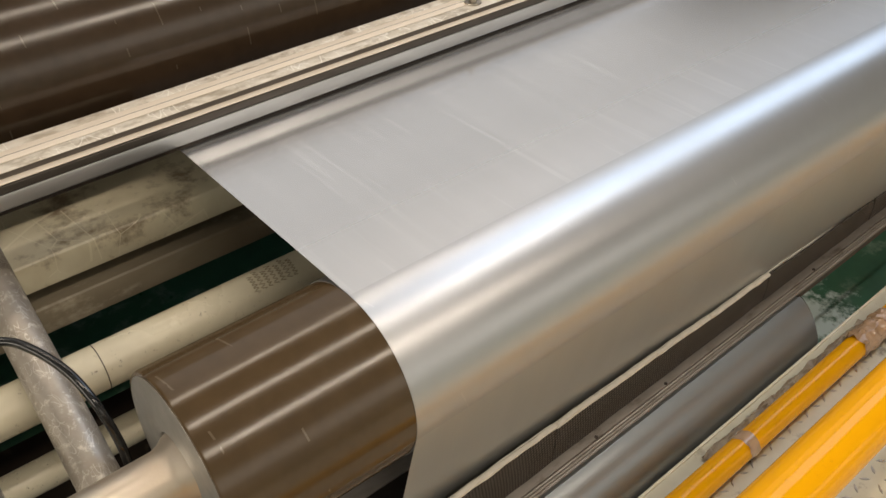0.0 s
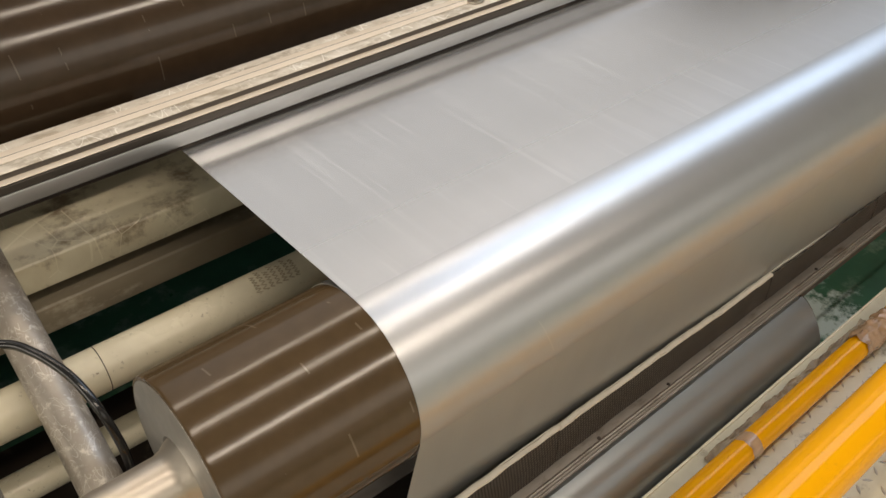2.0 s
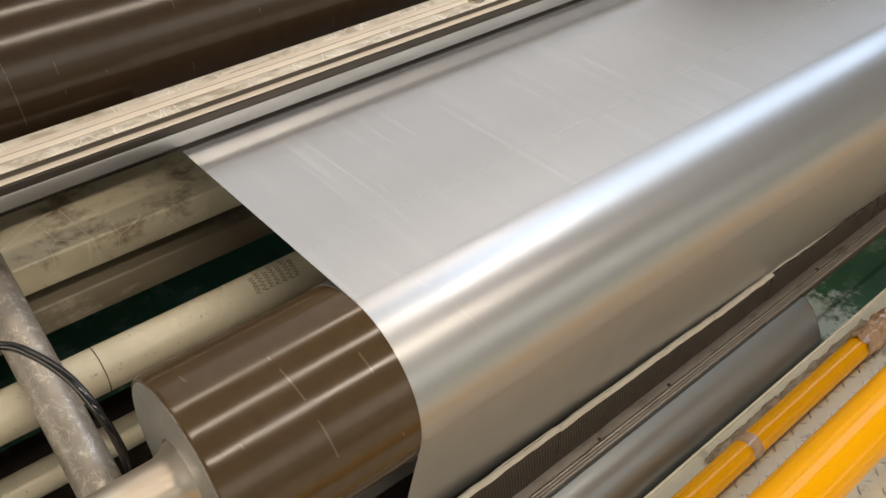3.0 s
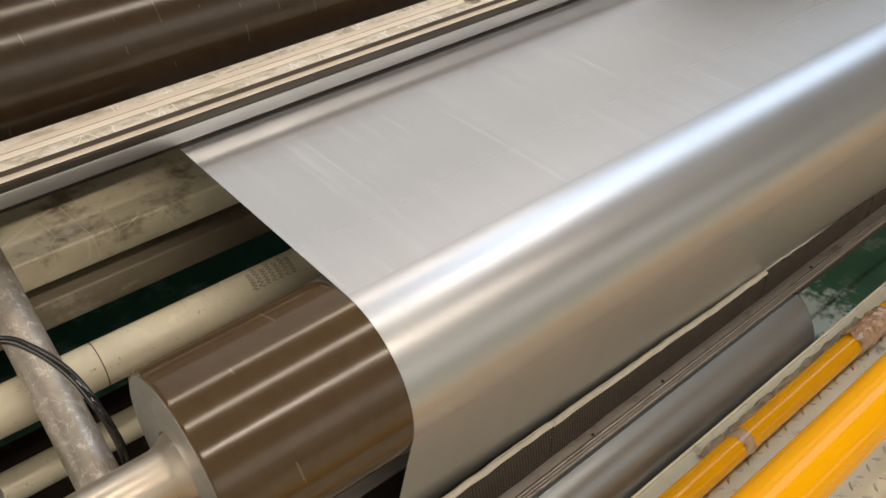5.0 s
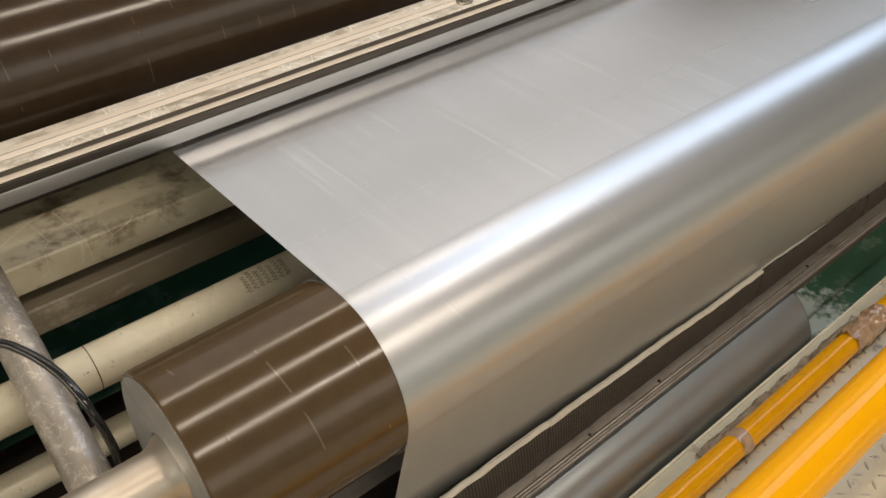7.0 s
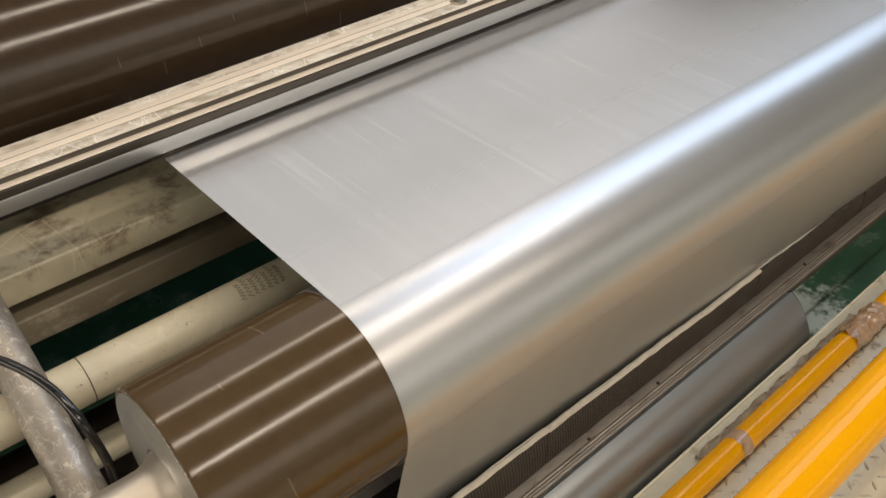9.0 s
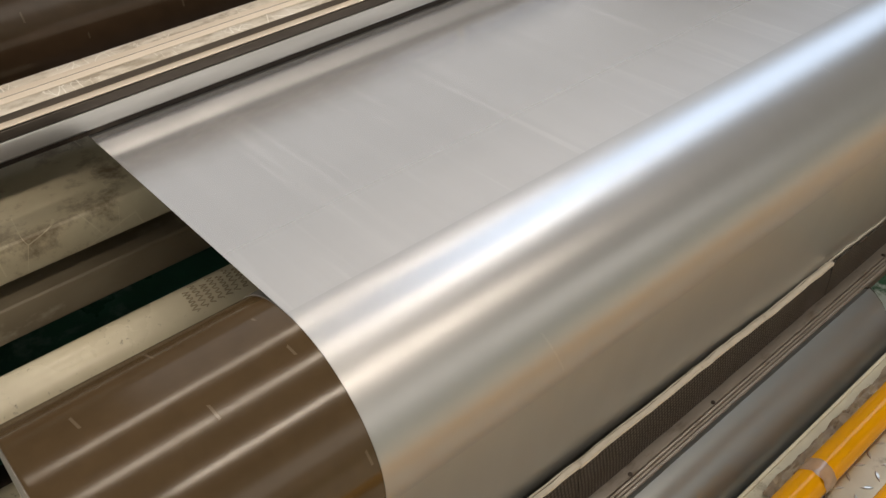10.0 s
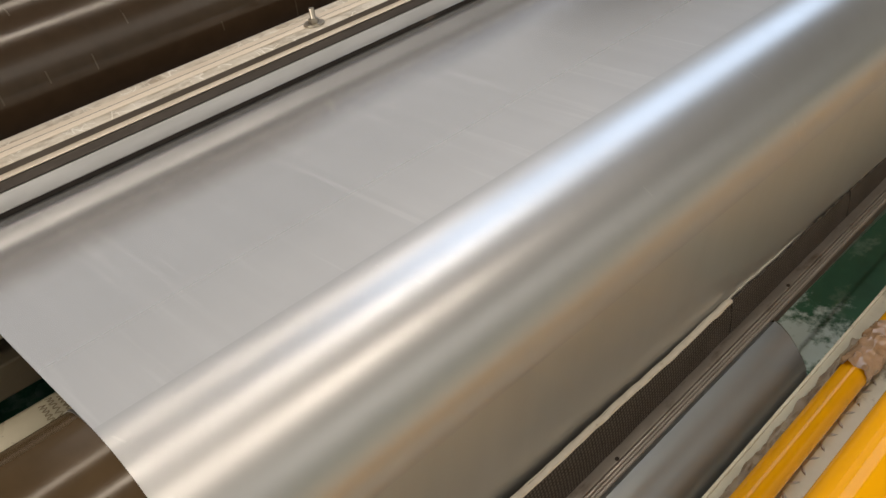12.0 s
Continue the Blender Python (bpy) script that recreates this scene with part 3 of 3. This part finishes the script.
t = thing("grey_pipe", "scuffed grey steel pipe crossing above the cream pipes", "pipe")
grey_tube = part("tube", sweep_bm([(0.160, 1.345, 0.915), (0.150, 1.15, 0.871), (0.140, 0.92, 0.806), (0.134, 0.80, 0.772), (0.128, 0.66, 0.733)], 0.0295, 48), SCUFFED, t)
part("flange", sweep_bm([(0.160, 1.345, 0.915), (0.1605, 1.357, 0.9175)], 0.045, 40), SCUFFED, t)
part("bracket", box_bm(0.13, 0.19, 1.350, 1.38, 0.84, 0.96, 0.003), SCUFFED, t)

for k in range(4):
    part("print_bar", box_bm(0.118 - 0.001 * k, 0.1195 - 0.001 * k, 1.225 - 0.009 * k, 1.231 - 0.009 * k, 0.9015 - 0.0024 * k, 0.9045 - 0.0024 * k), DARK, grey_tube, "small dark printed bar")

t = thing("black_cable", "shiny black rubber cable bent in an arc", "cable")
part("sheath", sweep_bm(smooth_path([(-0.30, 1.10, 0.88), (-0.10, 1.085, 0.915), (0.04, 1.055, 0.932), (0.109, 1.022, 0.932), (0.137, 0.980, 0.930), (0.158, 0.925, 0.917), (0.168, 0.880, 0.891), (0.1746, 0.860, 0.846), (0.176, 0.850, 0.804), (0.176, 0.85, 0.70), (0.17, 0.88, 0.44)], 10), 0.0062, 16), CABLE, t)


# ---- below the web: strip, profile, cover ----
LIFT = 0.025


def askew(t, along=-0.026, across=-0.0143, up=LIFT):
    """The front assembly stands about one degree out of line with the rollers."""
    t.matrix_basis = Matrix.Translation((1.2 + along, 0.6 + across, up)) @ pose(0, 0, 0, 0, 0, 1.2) @ Matrix.Translation((-1.2, -0.6, 0))
    return t


def strip_piece(x0, x1, torn, seed):
    t = askew(thing("woven_strip", "black woven anti-slip strip with " + ("a torn white edge" if torn else "a frayed top edge"), "strip", group="woven strips"))
    n = max(4, int((x1 - x0) / 0.006))

    def top_at(x):
        return 0.576 - 0.028 * (x - 1.2) + 0.0025 * noise.noise(Vector((x * 30, seed, 0))) + 0.004 * noise.noise(Vector((x * 6, seed, 4)))

    bm = bmesh.new()
    rings = []
    for i in range(n + 1):
        x = x0 + (x1 - x0) * i / n
        b = 0.0015 * noise.noise(Vector((x * 14, seed, 9)))
        top = top_at(x)
        rings.append([bm.verts.new(v) for v in ((x, 0.662 + b, 0.5), (x, 0.660 + b, 0.54), (x, 0.662 + b, top), (x, 0.665 + b, top + 0.001), (x, 0.668, 0.5))])
    for a, b in zip(rings, rings[1:]):
        for j in range(5):
            bm.faces.new((a[j], a[(j + 1) % 5], b[(j + 1) % 5], b[j]))
    bm.faces.new(rings[0])
    bm.faces.new(rings[-1][::-1])
    part("weave", bm, FABRIC, t)
    bm = bmesh.new()
    rings = []
    for i in range(n + 1):
        x = x0 + (x1 - x0) * i / n
        rings.append([bm.verts.new(v) for v in ((x, 0.6683, 0.5), (x, 0.6683, top_at(x) - 0.001), (x, 0.6712, top_at(x) - 0.001), (x, 0.6722, 0.5))])
    for a, b in zip(rings, rings[1:]):
        for j in range(4):
            bm.faces.new((a[j], a[(j + 1) % 4], b[(j + 1) % 4], b[j]))
    bm.faces.new(rings[0])
    bm.faces.new(rings[-1][::-1])
    board = part("backing", bm, PAPER, t, "white backing board")
    if torn:
        bm = bmesh.new()
        rings = []
        for i in range(n + 1):
            x = x0 + (x1 - x0) * i / n
            lo = top_at(x) - 0.0015 - 0.002 * abs(noise.noise(Vector((x * 22, seed, 2))))
            hi = lo + max(0.0022, 0.0044 + 0.0035 * noise.noise(Vector((x * 9, seed, 7))) + 0.002 * noise.noise(Vector((x * 40, seed, 5))))
            rings.append([bm.verts.new(v) for v in ((x, 0.6590, lo), (x, 0.6595, hi), (x, 0.6655, hi + 0.001), (x, 0.6655, lo))])
        for a, b in zip(rings, rings[1:]):
            for j in range(4):
                bm.faces.new((a[j], a[(j + 1) % 4], b[(j + 1) % 4], b[j]))
        bm.faces.new(rings[0])
        bm.faces.new(rings[-1][::-1])
        part("torn_edge", bm, PAPER, board, "torn white backing edge")


strip_piece(-0.25, 0.802, True, 1.0)
strip_piece(0.8035, 1.424, True, 2.0)
strip_piece(1.427, 1.85, False, 3.0)
strip_piece(1.854, X_FAR, False, 4.0)

t = askew(thing("aluminium_rail", "grooved aluminium rail carrying the woven strip", "rail"))
part("body", prism_bm([(0.674, 0.494), (0.674, 0.470), (0.634, 0.470), (0.6300, 0.474), (0.6300, 0.494)], -0.29, X_FAR + 0.24), RAIL_DARK, t, "dark grooved rail body")
for ya, yb, za, zb in ((0.6290, 0.6335, 0.4968, 0.4972), (0.6352, 0.6385, 0.4968, 0.4974), (0.6400, 0.6440, 0.4972, 0.4978), (0.6458, 0.6740, 0.4984, 0.4998)):
    rib = part("rib", prism_bm([(ya, za - 0.006), (ya, za - 0.001), (ya + 0.001, za), (yb - 0.0008, zb), (yb, zb - 0.0012), (yb, za - 0.006)], -0.29, X_FAR + 0.24), ALU_CLEAN, t, "worn aluminium rib")

for xs in (0.90, 1.093, 1.60):
    bm = bmesh.new()
    bmesh.ops.create_cone(bm, cap_ends=True, segments=16, radius1=0.0036, radius2=0.0032, depth=0.0016, matrix=Matrix.Translation((xs, 0.6490, 0.4990)))
    part("screw", bm, DARK, rib, "dark countersunk screw")
for xs in (-0.80, 2.7, X_FAR):
    part("stand", box_bm(xs - 0.02, xs + 0.02, 0.640, 0.672, FLOOR_Z - LIFT, 0.470), DARK, t, "dark steel stand")

t = askew(thing("steel_cover", "curved blue-grey steel cover sheet below the rail", "cover"))
curve = [(0.668, 0.467), (0.6295, 0.4675), (0.6280, 0.4930), (0.6215, 0.4962), (0.6110, 0.4920), (0.5930, 0.4770), (0.5800, 0.4600), (0.5680, 0.4410), (0.5600, 0.4240), (0.5560, 0.4060), (0.5550, 0.3000)]
cover_sheet = part("sheet", prism_bm(curve + [(y + 0.002, z - 0.002) for y, z in curve[::-1]], -0.28, 1.502, 2), COVER, t)
part("lip", prism_bm([(y + 0.0025, z + 0.0004) for y, z in curve[3:-2]] + [(y + 0.010, z - 0.006) for y, z in curve[3:-2][::-1]], 1.500, 1.505), DARK, cover_sheet, "dark folded end of the sheet")
part("stand", box_bm(-0.26, -0.22, 0.600, 0.630, FLOOR_Z - LIFT, 0.4655), DARK, t)
part("stand", box_bm(1.30, 1.34, 0.630, 0.660, FLOOR_Z - LIFT, 0.4655), DARK, t)

t = thing("red_brown_block", "small red-brown block beside the cover sheet", "block")
part("body", box_bm(1.80, 2.02, 0.742, 0.772, FLOOR_Z + 0.012, FLOOR_Z + 0.035, 0.003), RUST, t)
part("foot", box_bm(1.803, 1.835, 0.744, 0.770, FLOOR_Z, FLOOR_Z + 0.012), DARK, t, "dark rubber foot")

# ---- walkway and yellow rails ----
WALK_Z = 0.420
t = askew(thing("tread_walkway", "cream painted steel tread-plate walkway", "walkway", kind="structure"), across=-0.0108)
tread_plate = part("plate", box_bm(-1.6, 5.0, -1.5, 0.542, WALK_Z - 0.008, WALK_Z, 0.001), PLATE, t)
part("edge_bar", box_bm(-1.6, 5.0, 0.5422, 0.548, FLOOR_Z - LIFT, WALK_Z + 0.002, 0.0015), PLATE, t, "worn cream edge bar")
for ys in (-1.4, -0.5, 0.45):
    part("bearer", box_bm(-1.55, 4.95, ys - 0.03, ys + 0.03, FLOOR_Z - LIFT, WALK_Z - 0.0082), CREAM, t)


def tread_lugs(parent):
    """Raised lens-shaped lugs, in turn along and across."""
    bm = bmesh.new()
    pitch = 0.030
    for i in range(int(2.2 / pitch)):
        for j in range(int(0.56 / pitch)):
            x, y = 0.55 + i * pitch, -0.02 + j * pitch
            ang = radians(45 if (i + j) % 2 else -45)
            ca, sa = math.cos(ang), math.sin(ang)
            prof = ((-0.011, 0, 0), (-0.004, 0.0028, 0), (0.004, 0.0028, 0), (0.011, 0, 0), (0.004, -0.0028, 0), (-0.004, -0.0028, 0))
            base = [bm.verts.new((x + u * ca - v * sa, y + u * sa + v * ca, WALK_Z + 0.0001)) for u, v, _ in prof]
            tops = [bm.verts.new((x + 0.6 * (u * ca - v * sa), y + 0.6 * (u * sa + v * ca), WALK_Z + 0.0016)) for u, v, _ in prof]
            for k in range(6):
                bm.faces.new((base[k], base[(k + 1) % 6], tops[(k + 1) % 6], tops[k]))
            bm.faces.new(tops)
    tagged(part("tread_lugs", bm, LUG, parent, "raised tread lugs"), kind="stuff")


tread_lugs(tread_plate)

THIN_Y, THIN_R = 0.484, 0.0235
t = askew(thing("thin_yellow_tube", "yellow painted tube lying on the tread plate, patched with brown tape", "tube"), across=-0.0108)
part("tube", sweep_bm([(-0.4 + 0.2 * i, THIN_Y, WALK_Z + THIN_R) for i in range(20)], THIN_R, 48), YELLOW, t)


def tape_wrap(parent, x0, x1, r, seed, crumple):
    bm = bmesh.new()
    n, seg = max(4, int((x1 - x0) / 0.004)), 44
    rings = []
    for i in range(n + 1):
        x = x0 + (x1 - x0) * i / n
        ring = []
        for k in range(seg):
            w = 2 * math.pi * k / seg
            f = noise.noise(Vector((x * 60, math.cos(w) * 2.2, math.sin(w) * 2.2 + seed)))
            g = noise.noise(Vector((x * 150, math.cos(w) * 5, math.sin(w) * 5 + seed)))
            rr = r + 0.0006 + crumple * (max(0, f) + 0.35 * abs(g))
            sx = 0.004 * noise.noise(Vector((seed, math.cos(w) * 1.5, math.sin(w) * 1.5))) if i in (0, n) else 0
            ring.append(bm.verts.new((x + sx, THIN_Y + rr * math.cos(w), max(WALK_Z + 0.0003, WALK_Z + THIN_R + rr * math.sin(w)))))
        rings.append(ring)
    for a, b in zip(rings, rings[1:]):
        for k in range(seg):
            bm.faces.new((a[k], a[(k + 1) % seg], b[(k + 1) % seg], b[k]))
    part("tape", bm, TAPE, parent, "crumpled brown packing tape")


tape_wrap(t, 1.108, 1.136, THIN_R, 1.0, 0.0034)
tape_wrap(t, 1.505, 1.640, THIN_R, 5.0, 0.010)


def crumpled_film(parent, x0, x1, y0, y1, seed, height):
    """A thin creased strip of old plastic wrap lying beside the tube."""
    bm = bmesh.new()
    nx, ny = int((x1 - x0) / 0.006), 7
    grid = []
    for i in range(nx + 1):
        x = x0 + (x1 - x0) * i / nx
        row = []
        for j in range(ny + 1):
            v = j / ny
            edge = 0.006 * noise.noise(Vector((x * 25, seed, j // ny)))
            y = y0 + (y1 - y0) * v + edge
            h = abs(noise.noise(Vector((x * 45, y * 120, seed)))) + 0.6 * abs(noise.noise(Vector((x * 110, y * 200, seed + 3))))
            row.append(bm.verts.new((x, y, WALK_Z + 0.0018 + height * h)))
        grid.append(row)
    for i in range(nx):
        for j in range(ny):
            bm.faces.new((grid[i][j], grid[i + 1][j], grid[i + 1][j + 1], grid[i][j + 1]))
    part("plastic_wrap", bm, FILM_WRAP, parent, "creased dirty plastic wrap")


crumpled_film(t, 1.06, 1.62, 0.512, 0.528, 2.0, 0.008)

BIG_Y, BIG_Z, BIG_R = 0.3145, 0.650, 0.0462
t = askew(thing("yellow_guard_rail", "thick glossy yellow guard rail on posts", "guard rail"), 0.0, 0.0, 0.0)
part("rail", sweep_bm([(-0.5 + 0.5 * i, BIG_Y, BIG_Z) for i in range(10)], BIG_R, 64), YELLOW, t)
for xs in (-0.42, 3.9):
    post = part("post", sweep_bm([(xs, BIG_Y, WALK_Z + LIFT), (xs, BIG_Y, BIG_Z)], 0.04, 32), YELLOW, t)
    part("base_plate", box_bm(xs - 0.08, xs + 0.08, BIG_Y - 0.08, BIG_Y + 0.08, WALK_Z + LIFT, WALK_Z + LIFT + 0.008, 0.001), YELLOW, post)


# ---- what turns ----
def motions():
    step = 4 / FPS
    rows_front, rows_back = [], []
    for k in range(91):
        rows_front.append((k * step, pose(0, AXIS_Y, AXIS_Z, 60 * k)))
        rows_back.append((k * step, pose(0, BACK_Y, BACK_Z, 57.6 * k)))
    walk(front_roller, rows_front)
    walk(back_roller, rows_back)


motions()
